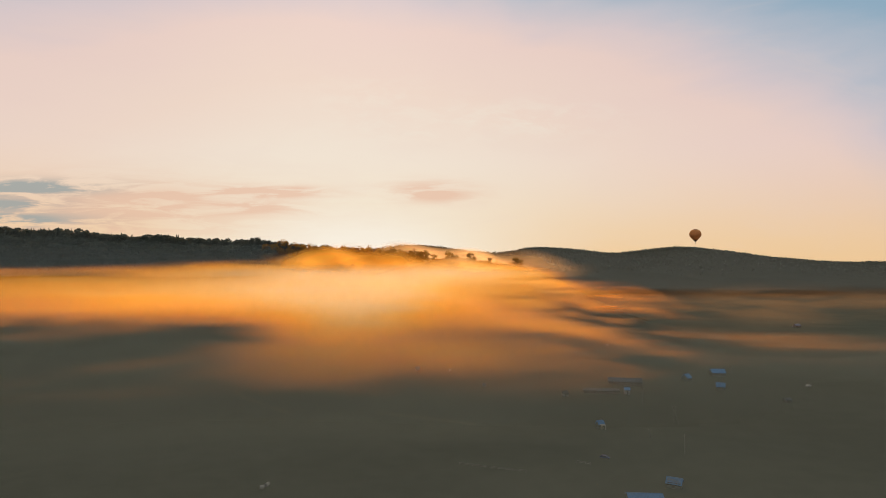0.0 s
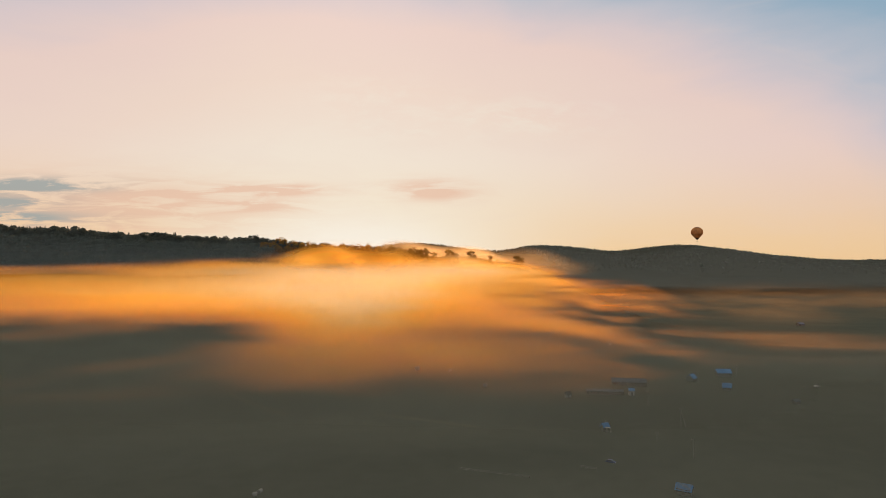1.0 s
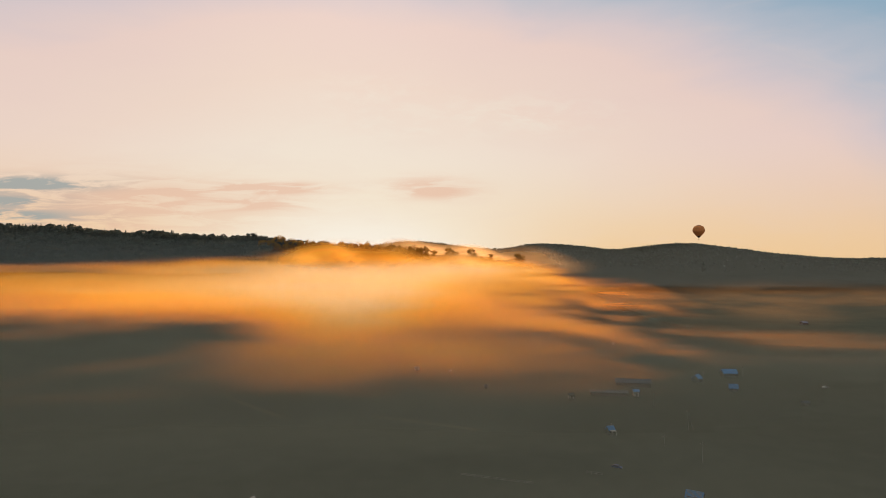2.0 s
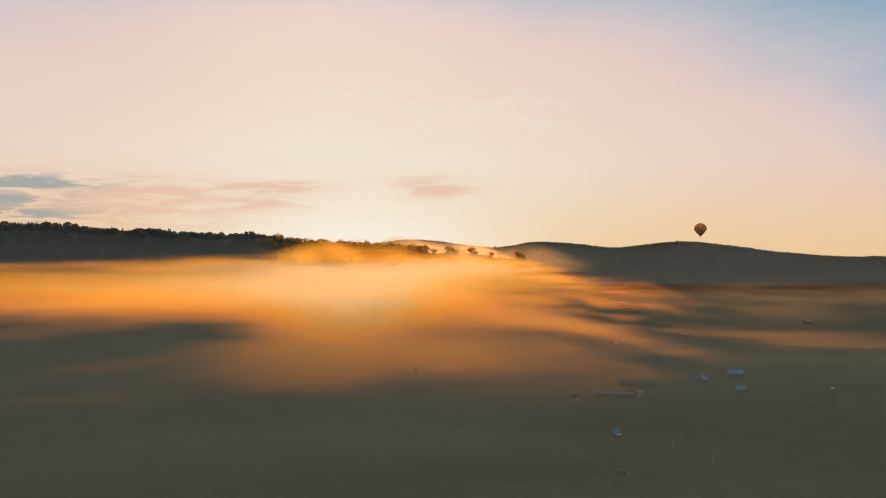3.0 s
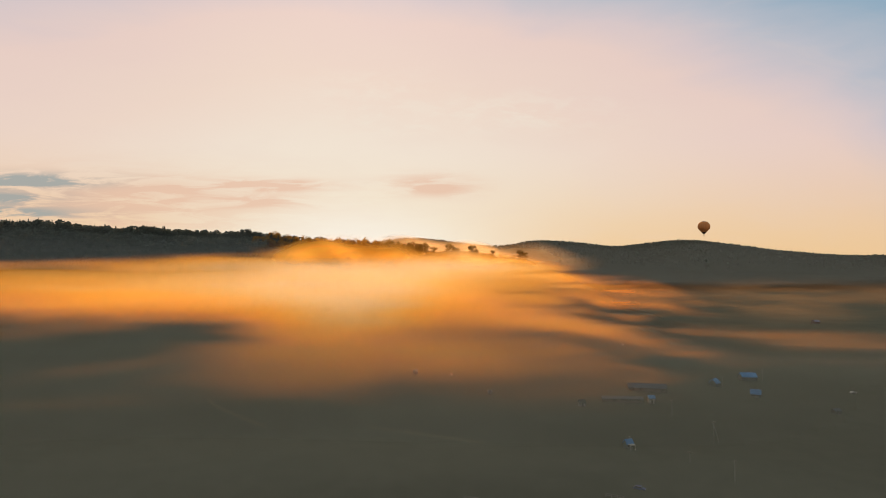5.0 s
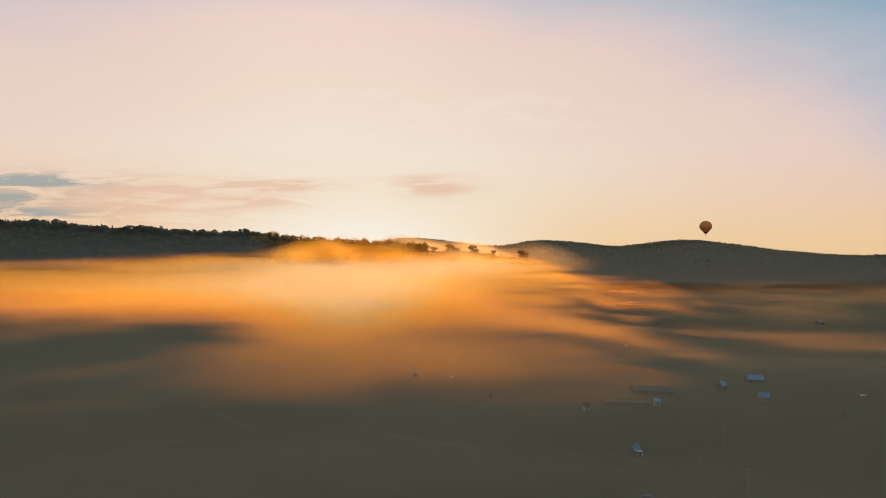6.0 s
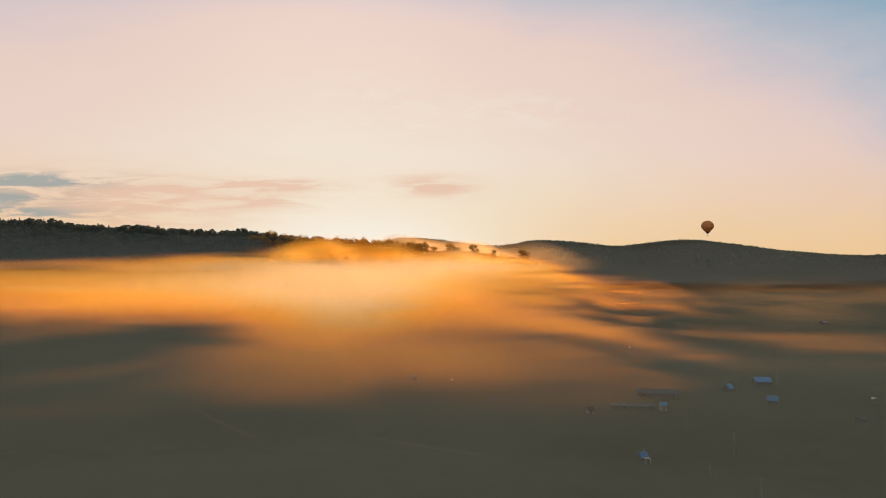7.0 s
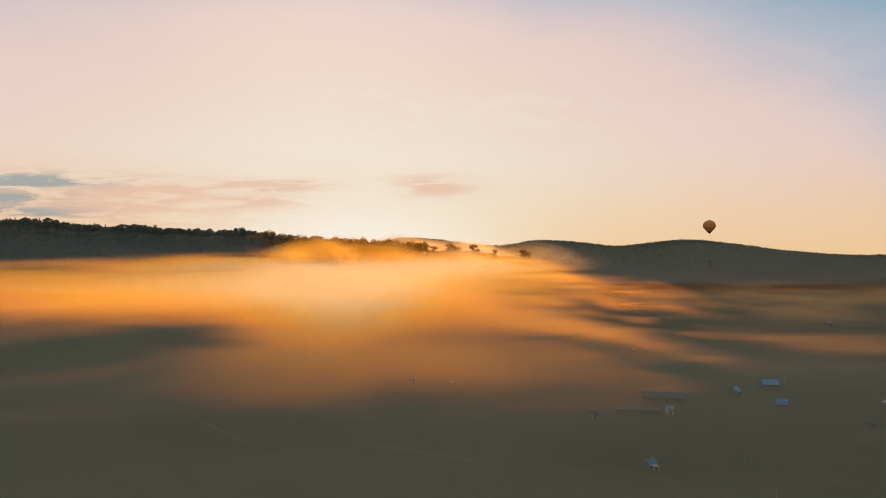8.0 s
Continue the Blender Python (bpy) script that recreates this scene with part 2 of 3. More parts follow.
# galvanised steel; the blue of the reflected sky is put into its colour
ROOF_SKY_TINT = surface("blue_steel", (0.025, 0.16, 0.38), (0.045, 0.22, 0.48), 0.25, 0.4, bump=0.1, gloss=0.5)
ROOF_GREY = surface("grey_sheet", (0.045, 0.065, 0.09), (0.07, 0.09, 0.12), 0.3, 0.6, bump=0.1)
ROOF_DARK = surface("dark_tile", (0.035, 0.03, 0.03), (0.06, 0.05, 0.045), 0.5, 0.8)
PLASTER = surface("plaster", (0.13, 0.145, 0.13), (0.18, 0.19, 0.17), 0.4)
WHITEWASH = surface("whitewash", (0.3, 0.3, 0.29), (0.42, 0.42, 0.4), 0.4)
TIMBER = surface("weathered_timber", (0.1, 0.1, 0.09), (0.17, 0.16, 0.14), 1.2)
PALE_WOOD = surface("pale_wood", (0.15, 0.155, 0.15), (0.24, 0.24, 0.23), 1.2)
PANE = surface("window_pane", (0.03, 0.035, 0.04), (0.05, 0.055, 0.065), 0.5, 0.08, bump=0.0, gloss=0.5)
CAR_WHITE = surface("white_car_paint", (0.45, 0.45, 0.45), (0.55, 0.55, 0.55), 0.5, 0.25, bump=0.0, gloss=0.5)
CAR_BLUE = surface("blue_car_paint", (0.03, 0.05, 0.14), (0.05, 0.08, 0.2), 0.5, 0.25, bump=0.0, gloss=0.5)
RUBBER = surface("rubber", (0.02, 0.02, 0.02), (0.035, 0.035, 0.035), 4)
TRACK = surface("trodden_track", (0.066, 0.072, 0.055), (0.086, 0.086, 0.063), 0.15, gloss=0.0)
NYLON_DARK = surface("dark_nylon", (0.05, 0.025, 0.02), (0.09, 0.04, 0.03), 0.1, 0.6, bump=0.05)
WICKER = surface("wicker", (0.12, 0.07, 0.035), (0.22, 0.14, 0.07), 3)
STEEL = surface("steel", (0.25, 0.25, 0.25), (0.4, 0.4, 0.4), 2, 0.35, 1.0, 0.0)
BARK = surface("bark", (0.05, 0.04, 0.03), (0.12, 0.1, 0.08), 1.5)
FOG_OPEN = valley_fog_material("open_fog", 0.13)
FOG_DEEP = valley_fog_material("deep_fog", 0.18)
# warm sunlight is put into the tints of these mist sheets
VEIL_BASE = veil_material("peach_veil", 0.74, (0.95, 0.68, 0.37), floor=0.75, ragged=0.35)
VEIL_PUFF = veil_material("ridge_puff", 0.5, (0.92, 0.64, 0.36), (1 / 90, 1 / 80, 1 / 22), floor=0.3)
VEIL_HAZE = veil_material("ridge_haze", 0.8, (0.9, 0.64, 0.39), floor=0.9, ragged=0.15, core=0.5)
# the sun's glare over the ridge trees, painted as amber sheets before them
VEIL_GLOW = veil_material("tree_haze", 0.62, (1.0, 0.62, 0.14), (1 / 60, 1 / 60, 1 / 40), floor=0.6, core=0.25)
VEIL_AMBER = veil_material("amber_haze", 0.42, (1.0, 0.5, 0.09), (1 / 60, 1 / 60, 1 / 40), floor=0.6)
VEIL_FAINT = veil_material("faint_veil", 0.09, (0.85, 0.5, 0.2), floor=0.0, ragged=1.2)


# ---------------------------------------------------------------- helpers for meshes
def smooth(a, b, x):
    s = np.clip((x - a) / (b - a), 0, 1)
    return s * s * (3 - 2 * s)


def wave(x, y, k):
    """Cheap rolling noise of a few metres for the ground."""
    return (np.sin(x / 83 * k + 1.3) * np.cos(y / 71 * k + 0.4) + 0.5 * np.sin(x / 37 * k + y / 53 * k) + 0.3 * np.cos(x / 19 * k - y / 23 * k + 2))


def height(x, y):
    """The ground: a valley floor, a wooded ridge to the north-west and far hills."""
    x, y = np.asarray(x, float), np.asarray(y, float)
    z = 2.5 - 14 * smooth(300, 190, y)
    crest = 109 - 0.055 * (np.clip(x, -1500, 400) + 170) + 2.5 * np.sin(x / 61) + 1.5 * np.sin(x / 23 + 1) + 3.5 * np.exp(-((x + 490) / 70) ** 2)
    side = 1 - smooth(90, 370, x)
    foot = 400 + 130 * smooth(60, 260, x)
    slope = 78 * np.clip((y - foot) / (870 - foot), 0, 1) ** 1.15 + (crest - 78) * smooth(840, 930, y)
    behind = 1 - 0.5 * smooth(1000, 1600, y)
    z = z + slope * side * behind
    far = 184 - 45 * smooth(1000, 2500, x) + 55 * np.exp(-((x + 150) / 270) ** 2) + 20 * np.exp(-((x - 480) / 130) ** 2) + 30 * np.exp(-((x - 620) / 220) ** 2) + 45 * np.exp(-((x - 1350) / 300) ** 2) + 3 * np.sin(x / 90)
    z = np.maximum(z, far * smooth(1300, 3500, y) ** 1.3 * (1 - 0.6 * smooth(3600, 4700, y)))
    return z + wave(x, y, 1.0) * (0.4 + 2.2 * smooth(700, 1500, y))


def mesh_object(name, verts, faces, mat, soft=True):
    me = bpy.data.meshes.new(name)
    me.from_pydata([tuple(v) for v in verts], [], faces)
    me.materials.append(mat)
    if soft:
        me.shade_smooth()
    return new(name, me)


# ---------------------------------------------------------------- ground
def axis(stops):
    return np.concatenate([np.arange(a, b, s) for a, b, s in stops] + [[stops[-1][1]]])


def build_ground():
    xs = axis([(-4600, -1000, 150), (-1000, 1000, 20), (1000, 3000, 40), (3000, 4600, 200)])
    ys = axis([(-4600, -200, 200), (-200, 1050, 15), (1050, 2400, 50), (2400, 3700, 30), (3700, 4700, 100)])
    gx, gy = np.meshgrid(xs, ys)
    pts = np.stack([gx, gy, height(gx, gy)], -1).reshape(-1, 3)
    w = len(xs)
    faces = [(j * w + i, j * w + i + 1, (j + 1) * w + i + 1, (j + 1) * w + i) for j in range(len(ys) - 1) for i in range(w - 1)]
    tagged(mesh_object("ground", pts, faces, MEADOW), "dark dewy meadows and fields on a valley floor rising to hills", "ground", kind="structure")


build_ground()


# ---------------------------------------------------------------- woods
def woods(name, label, spots, sizes, mat, rng, leaves, pointed, spray=1.0):
    """Far forest: for each tree a loose mass of leaf sprays, a share of them pointed."""
    verts, faces = [], []
    for (x, y), s in zip(spots, sizes):
        z = float(height(x, y))
        spire = rng.random() < pointed
        for k in range(leaves):
            a, f = rng.uniform(0, 6.283), rng.random()
            if spire:
                r, h = 0.26 * s * (1 - f), s * (0.1 + 1.0 * f)
            else:
                r, h = 0.42 * s * math.sqrt(max(0.0, 1 - (2 * f - 0.9) ** 2 / 1.3)), s * (0.1 + 0.85 * f)
            r *= rng.uniform(0.5, 1.0)
            at = Vector((x + r * math.cos(a), y + r * math.sin(a), z + h))
            p = Vector((rng.gauss(0, 1), rng.gauss(0, 1), rng.gauss(0, 1))).normalized()
            q = p.cross(Vector((rng.gauss(0, 1), rng.gauss(0, 1), rng.gauss(0, 1)))).normalized()
            w = spray * s * rng.uniform(0.13, 0.26) * (0.6 if spire else 1.0)
            n = len(verts)
            verts += [at + p * w, at + q * w * 0.8, at - p * w, at - q * w * 0.8]
            faces.append((n, n + 1, n + 2, n + 3))
    return tagged(mesh_object(name, verts, faces, mat, False), label, "forest", kind="stuff")


rng = random.Random(4)
spots = [(rng.uniform(-1300, -250), rng.uniform(848, 915)) for _ in range(4200)]
woods("ridge_forest", "dark mixed forest covering the near ridge", spots, [rng.uniform(8, 11) for _ in spots], LEAVES, rng, 20, 0.1)
spots = [(rng.triangular(-1300, -30, -500), rng.uniform(912, 940)) for _ in range(560)]
woods("crest_forest", "dark mixed forest along the ridge line", spots, [rng.triangular(9, 18, 11.5) for _ in spots], LEAVES, rng, 110, 0.22, 0.55)
spots = [(rng.uniform(-270, -30), rng.uniform(908, 928)) for _ in range(190)]
woods("grove", "leafy wood on the low end of the ridge, sun glow painted into its leaves", spots, [rng.triangular(6, 14, 9) for _ in spots], LEAVES_PAINTED_GLOW, rng, 110, 0.05, 0.55)
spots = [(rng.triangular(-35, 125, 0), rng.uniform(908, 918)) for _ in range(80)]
woods("thicket", "low shrubs under the pines above the fog", spots, [rng.triangular(2.5, 6, 4) for _ in spots], LEAVES_PAINTED_GLOW, rng, 60, 0.0, 0.6)
spots = [(rng.uniform(-700, 3200), rng.triangular(2350, 3640, 3500)) for _ in range(18000)]
woods("hill_forest", "dark conifer forest on the distant hills", spots, [rng.triangular(11, 23, 16) for _ in spots], NEEDLES, rng, 11, 0.5)


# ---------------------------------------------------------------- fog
# low-sun orange is painted into the colour of the streaks
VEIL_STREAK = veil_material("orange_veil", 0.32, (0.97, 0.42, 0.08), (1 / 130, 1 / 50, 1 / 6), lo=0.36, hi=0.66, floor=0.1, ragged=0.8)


def murk_material(name, tint, least, most, fade):
    """Thin grey-green haze painted on a sheet, uneven in long drifts, gone at the rim of its sheet."""
    m, n = material(name)
    xyz = n.add("SeparateXYZ")
    n.plug(xyz.inputs[0], n.add("TexCoord").outputs["Generated"])
    u, v, _ = xyz.outputs
    rim = n.math("MULTIPLY", n.span(u, 0.0, 0.12), n.span(u, 0.88, 1.0, 1.0, 0.0))
    rim = n.math("MULTIPLY", rim, n.math("MULTIPLY", n.span(v, 0.0, 0.12), n.span(v, fade, 1.0, 1.0, 0.0)))
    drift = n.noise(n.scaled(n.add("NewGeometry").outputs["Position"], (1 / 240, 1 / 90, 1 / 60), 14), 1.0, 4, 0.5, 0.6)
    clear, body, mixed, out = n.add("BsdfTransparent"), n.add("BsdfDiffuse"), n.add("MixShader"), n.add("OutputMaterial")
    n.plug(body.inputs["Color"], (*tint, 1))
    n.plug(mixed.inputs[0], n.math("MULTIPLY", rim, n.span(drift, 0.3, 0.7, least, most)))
    n.plug(mixed.inputs[1], clear.outputs[0]), n.plug(mixed.inputs[2], body.outputs[0])
    n.plug(out.inputs[0], mixed.outputs[0])
    return m


# haze painted near the dim ground's tone, to soften contrast under the added sheets
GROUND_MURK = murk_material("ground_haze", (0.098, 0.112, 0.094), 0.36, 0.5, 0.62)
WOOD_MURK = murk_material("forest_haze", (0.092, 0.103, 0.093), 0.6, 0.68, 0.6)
FAINT = "faint torn mist over dark fields"
STREAK = "streak of torn fog with low-sun orange painted in"
HAZE = "haze before the trees of the ridge with the sun's glow painted in"
PUFF = "soft billow of golden fog drifting over the slope"


def lay_uv(ob, uvs):
    layer = ob.data.uv_layers.new(name="spread")
    for loop in ob.data.loops:
        layer.data[loop.index].uv = uvs[loop.vertex_index]


def fog_veil(cx, cy, wide, z0, tall, mat, label, bow=30.0, droop=0.0, seed=0.0):
    """An upright billow of mist: a bowed, uneven sheet across the valley, thinning out on all sides."""
    verts, faces, uvs, nu, nv = [], [], [], 48, 10
    for j in range(nv + 1):
        v = j / nv * 2 - 1
        for i in range(nu + 1):
            u = i / nu * 2 - 1
            x = u * wide
            y = bow * u * u + 0.35 * tall * v + 0.3 * tall * math.sin(u * 5 + seed) + 0.2 * tall * math.sin(u * 11 + v * 2 + seed * 2)
            z = v * tall * (1 - 0.25 * u * u) + 0.15 * tall * math.sin(u * 7 + seed * 3) - droop * u
            verts.append((x, y, z))
            uvs.append((i / nu, j / nv))
    for j in range(nv):
        for i in range(nu):
            k = j * (nu + 1) + i
            faces.append((k, k + 1, k + nu + 2, k + nu + 1))
    ob = mesh_object("fog_bank", verts, faces, mat)
    lay_uv(ob, uvs)
    ob.matrix_world = pose(cx, cy, z0)
    return tagged(ob, label, "fog", "fog in the valley", "stuff")


def fog_reach(x, y):
    """Where the fog can be at all."""
    mass = smooth(460, 600, y) * (1 - smooth(FOG_SIDE[0] + 60, FOG_SIDE[1] + 200, x))
    for cx, cy, rx, ry, turn, most in FOG_DRIFTS:
        mass = max(mass, most * math.exp(-((x - cx) / (rx + 30)) ** 2 - ((y - cy) / (ry + 45)) ** 2))
    return mass


def valley_fog(name, rows, mat, label):
    """Layers of fog one behind another, each standing on the ground and as high as the fog is deep there."""
    verts, faces, uvs, nu, nv = [], [], [], 130, 5
    for row in rows:
        first = len(verts)
        for j in range(nv + 1):
            for i in range(nu + 1):
                x = -900 + 1560 * i / nu
                y = row + 5 * math.sin(x / 47 + row * 0.012) + 8 * math.sin(x / 113 + row * 0.007)
                floor = float(height(x, y)) - 0.5
                level = float(height(min(x, 40), y)) - 0.15 * max(x - 40, 0) + 2.5 * math.sin(x / 61 + y / 33)
                deep = max(level - floor, 0) + 8 + 19 * float(smooth(460, 700, y))
                verts.append((x, y, floor + deep * j / nv))
                uvs.append((i / nu, j / nv))
        for j in range(nv):
            for i in range(nu):
                k = first + j * (nu + 1) + i
                if fog_reach(*verts[k][:2]) < 0.03 and fog_reach(*verts[k + 1][:2]) < 0.03:
                    continue
                faces.append((k, k + 1, k + nu + 2, k + nu + 1))
    ob = mesh_object(name, verts, faces, mat)
    lay_uv(ob, uvs)
    return tagged(ob, label, "fog", "fog in the valley", "stuff")


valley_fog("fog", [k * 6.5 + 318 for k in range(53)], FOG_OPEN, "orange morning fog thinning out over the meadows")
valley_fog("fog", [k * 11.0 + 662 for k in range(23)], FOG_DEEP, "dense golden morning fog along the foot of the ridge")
def ground_haze(x0, x1, y0, y1, over, mat, label):
    """A gently rolling added sheet, painted as haze, that floats over roofs or treetops."""
    verts, faces, nx, ny = [], [], 60, 36
    for j in range(ny + 1):
        for i in range(nx + 1):
            x, y = x0 + (x1 - x0) * i / nx, y0 + (y1 - y0) * j / ny
            verts.append((x, y, float(height(x, y)) + over + 1.5 * math.sin(x / 53 + y / 71) + math.sin(y / 29)))
    for j in range(ny):
        for i in range(nx):
            k = j * (nx + 1) + i
            faces.append((k, k + 1, k + nx + 2, k + nx + 1))
    ob = mesh_object("ground_haze", verts, faces, mat)
    return tagged(ob, label, "haze", "fog in the valley", "stuff")


ground_haze(-800, 900, 20, 610, 20, GROUND_MURK, "added sheet painted as thin grey-green morning haze over the village")
ground_haze(-1100, -170, 770, 925, 14.5, WOOD_MURK, "added sheet painted as thin grey haze over the forest of the ridge")
ground_haze(120, 3300, 1750, 3540, 17, WOOD_MURK, "added sheet painted as thin grey haze over the distant wooded hills")
fog_veil(40, 1500, 240, 112, 46, VEIL_HAZE, "pale haze lying before the distant hill", 20, 38)
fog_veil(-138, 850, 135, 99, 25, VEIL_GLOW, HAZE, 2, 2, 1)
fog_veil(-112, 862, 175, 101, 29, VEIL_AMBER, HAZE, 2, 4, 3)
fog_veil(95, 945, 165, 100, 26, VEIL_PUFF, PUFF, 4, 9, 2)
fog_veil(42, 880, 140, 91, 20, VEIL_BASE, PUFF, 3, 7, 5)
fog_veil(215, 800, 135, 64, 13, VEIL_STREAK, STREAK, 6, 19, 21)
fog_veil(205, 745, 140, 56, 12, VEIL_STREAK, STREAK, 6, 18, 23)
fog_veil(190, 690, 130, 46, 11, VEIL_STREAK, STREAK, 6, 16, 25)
fog_veil(430, 830, 340, 38, 32, VEIL_FAINT, FAINT, 30, 6, 14)
fog_veil(1000, 1500, 700, 26, 42, VEIL_FAINT, FAINT, 30, 0, 16)


# ---------------------------------------------------------------- builders
def part(name, bm, mat, parent, label=""):
    me = bpy.data.meshes.new(name)
    bm.to_mesh(me)
    bm.free()
    me.materials.append(mat)
    ob = new(name, me)
    ob.parent = parent
    return tagged(ob, label) if label else ob


def box(bm, x0, x1, y0, y1, z0, z1, bevel=0.0):
    made = bmesh.ops.create_cube(bm, size=1.0, matrix=Matrix.LocRotScale(((x0 + x1) / 2, (y0 + y1) / 2, (z0 + z1) / 2), None, (x1 - x0, y1 - y0, z1 - z0)))
    if bevel:
        edges = list({e for v in made["verts"] for e in v.link_edges})
        bmesh.ops.bevel(bm, geom=edges, offset=bevel, segments=1, affect="EDGES")


def boxed(*dims, bevel=0.0):
    bm = bmesh.new()
    box(bm, *dims, bevel=bevel)
    return bm


def rod(bm, a, b, r0, r1, sides=7):
    a, b = Vector(a), Vector(b)
    way = b - a
    m = Matrix.Translation((a + b) / 2) @ way.to_track_quat("Z", "Y").to_matrix().to_4x4()
    bmesh.ops.create_cone(bm, cap_ends=True, segments=sides, radius1=r0, radius2=r1, depth=way.length, matrix=m)


def rodded(a, b, r0, r1, sides=7):
    bm = bmesh.new()
    rod(bm, a, b, r0, r1, sides)
    return bm


def prism(profile, y0, y1):
    """A closed outline in x and z, drawn out along y."""
    bm = bmesh.new()
    near = [bm.verts.new((x, y0, z)) for x, z in profile]
    far = [bm.verts.new((x, y1, z)) for x, z in profile]
    n = len(profile)
    bm.faces.new(near)
    bm.faces.new(far[::-1])
    for i in range(n):
        bm.faces.new((near[i], far[i], far[(i + 1) % n], near[(i + 1) % n]))
    bmesh.ops.recalc_face_normals(bm, faces=bm.faces)
    return bm


def root(name, m):
    ob = new(name)
    ob.matrix_world = m
    return ob


def on_ground(x, y, turn=0.0, sink=0.05):
    return pose(x, y, float(height(x, y)) - sink, 0, 0, turn)


# ---------------------------------------------------------------- trees
def leaf_cloud(rng, centres, count, spread, leaf):
    bm = bmesh.new()
    for _ in range(count):
        c, r = centres[rng.randrange(len(centres))]
        way = Vector((rng.gauss(0, 1), rng.gauss(0, 1), rng.gauss(0, 0.8))).normalized()
        at = Vector(c) + way * r * rng.uniform(0.55, 1.0) * spread
        side = way.cross(Vector((rng.random(), rng.random(), rng.random()))).normalized()
        up = way.cross(side)
        k = leaf * rng.uniform(0.6, 1.3)
        tilt = way * k * rng.uniform(-0.4, 0.4)
        quad = [at + side * k, at + up * k * 0.7 + tilt, at - side * k, at - up * k * 0.7 - tilt]
        bm.faces.new([bm.verts.new(q) for q in quad])
    return bm


def broadleaf(seed, tall, wide, label, low=0.3, flat=1.0, full=False, leaf=None):
    rng = random.Random(seed)
    tree = root("tree", Matrix.Identity(4))
    bm = bmesh.new()
    lean = Vector((rng.uniform(-0.5, 0.5), rng.uniform(-0.5, 0.5), tall * 0.55))
    rod(bm, (0, 0, -0.6), lean, 0.03 * tall, 0.016 * tall)
    centres = [(Vector((0, 0, tall * 0.8)), wide * 0.3)]
    if full:
        centres += [(Vector((0.05 * wide, 0, tall * 0.58)), wide * 0.3), (Vector((-0.06 * wide, 0, tall * 0.38)), wide * 0.3)]
    for k in range(9):
        a = k * 2.4 + rng.uniform(-0.4, 0.4)
        end = Vector((math.cos(a) * wide * rng.uniform(0.2, 0.4), math.sin(a) * wide * rng.uniform(0.2, 0.4), tall * rng.uniform(low + 0.15, 0.86)))
        rod(bm, lean * rng.uniform(0.6, 1.0), end, 0.012 * tall, 0.004 * tall, 5)
        centres.append((end, wide * rng.uniform(0.14, 0.25)))
    part("trunk", bm, BARK, tree)
    crown = leaf_cloud(rng, centres, 900, 1.0, wide * 0.05)
    for v in crown.verts:
        v.co.z = tall * 0.75 + (v.co.z - tall * 0.75) * flat
    part("crown", crown, leaf or LEAVES, tree)
    return tagged(tree, label, "tree")


def conifer(seed, tall, wide, label):
    rng = random.Random(seed)
    tree = root("tree", Matrix.Identity(4))
    part("trunk", rodded((0, 0, -0.6), (0, 0, tall), 0.02 * tall, 0.003 * tall), BARK, tree)
    bm = bmesh.new()
    layers = 11
    for k in range(layers):
        f = k / layers
        z = tall * (0.14 + 0.84 * f)
        r = wide * 0.5 * (1 - f) ** 0.85 + 0.15
        arms = 9
        for a in range(arms):
            ang = a * 2 * math.pi / arms + k * 0.7 + rng.uniform(-0.2, 0.2)
            q = r * rng.uniform(0.7, 1.15)
            c, s = math.cos(ang), math.sin(ang)
            w = 0.3 * q + 0.15
            tip = (c * q, s * q, z - 0.28 * q)
            bm.faces.new([bm.verts.new(p) for p in ((0, 0, z + 0.07 * tall), (c * q * 0.6 - s * w, s * q * 0.6 + c * w, z - 0.1 * q), tip, (c * q * 0.6 + s * w, s * q * 0.6 - c * w, z - 0.1 * q))])
    part("crown", bm, NEEDLES, tree)
    return tagged(tree, label, "tree")


AMBER_PAINTED = "leafy tree on the ridge with amber sun glow painted into its leaves"
ROUND, SPIRE, PINE = "dark leafy tree on the ridge line", "dark pointed spruce on the ridge line", "spreading pine standing out of the fog"
kinds = {
    "round": [broadleaf(11, 13, 11, ROUND), broadleaf(12, 14, 9, ROUND), broadleaf(13, 11, 11, ROUND), broadleaf(14, 12, 8, ROUND)],
    "spire": [conifer(21, 15, 7, SPIRE), conifer(22, 13, 6.5, SPIRE)],
    "pine": [broadleaf(31, 13, 13, PINE, 0.0, 1.0, True, LEAVES_PAINTED_GLOW), broadleaf(32, 12, 12, PINE, 0.0, 0.95, True, LEAVES_PAINTED_GLOW)],
    "amber_painted": [broadleaf(41, 13, 11, AMBER_PAINTED, 0.1, 1.0, True, LEAVES_PAINTED_GLOW), broadleaf(42, 12, 10, AMBER_PAINTED, 0.1, 1.0, True, LEAVES_PAINTED_GLOW)],
}
used, planted = set(), []


def plant(kind, x, y, size, group, rng):
    model = kinds[kind][len(planted) % len(kinds[kind])] if rng.random() < 0.5 else rng.choice(kinds[kind])
    planted.append(kind)
    m = on_ground(x, y, rng.uniform(0, 360), 0.2)
    first = model.name not in used
    used.add(model.name)
    if first:
        ob = model
        ob.matrix_world = m
    else:
        ob = copy_thing(model, m)
    ob.scale = (size * rng.uniform(0.9, 1.1), size, size * rng.uniform(0.92, 1.1))
    tagged(ob, group=group)


rng = random.Random(8)
for k in range(26):
    plant("spire", -860 + k * 12 + rng.uniform(-5, 5), 926 + rng.uniform(-8, 8), rng.uniform(0.95, 1.35), "spruces on the ridge", rng)
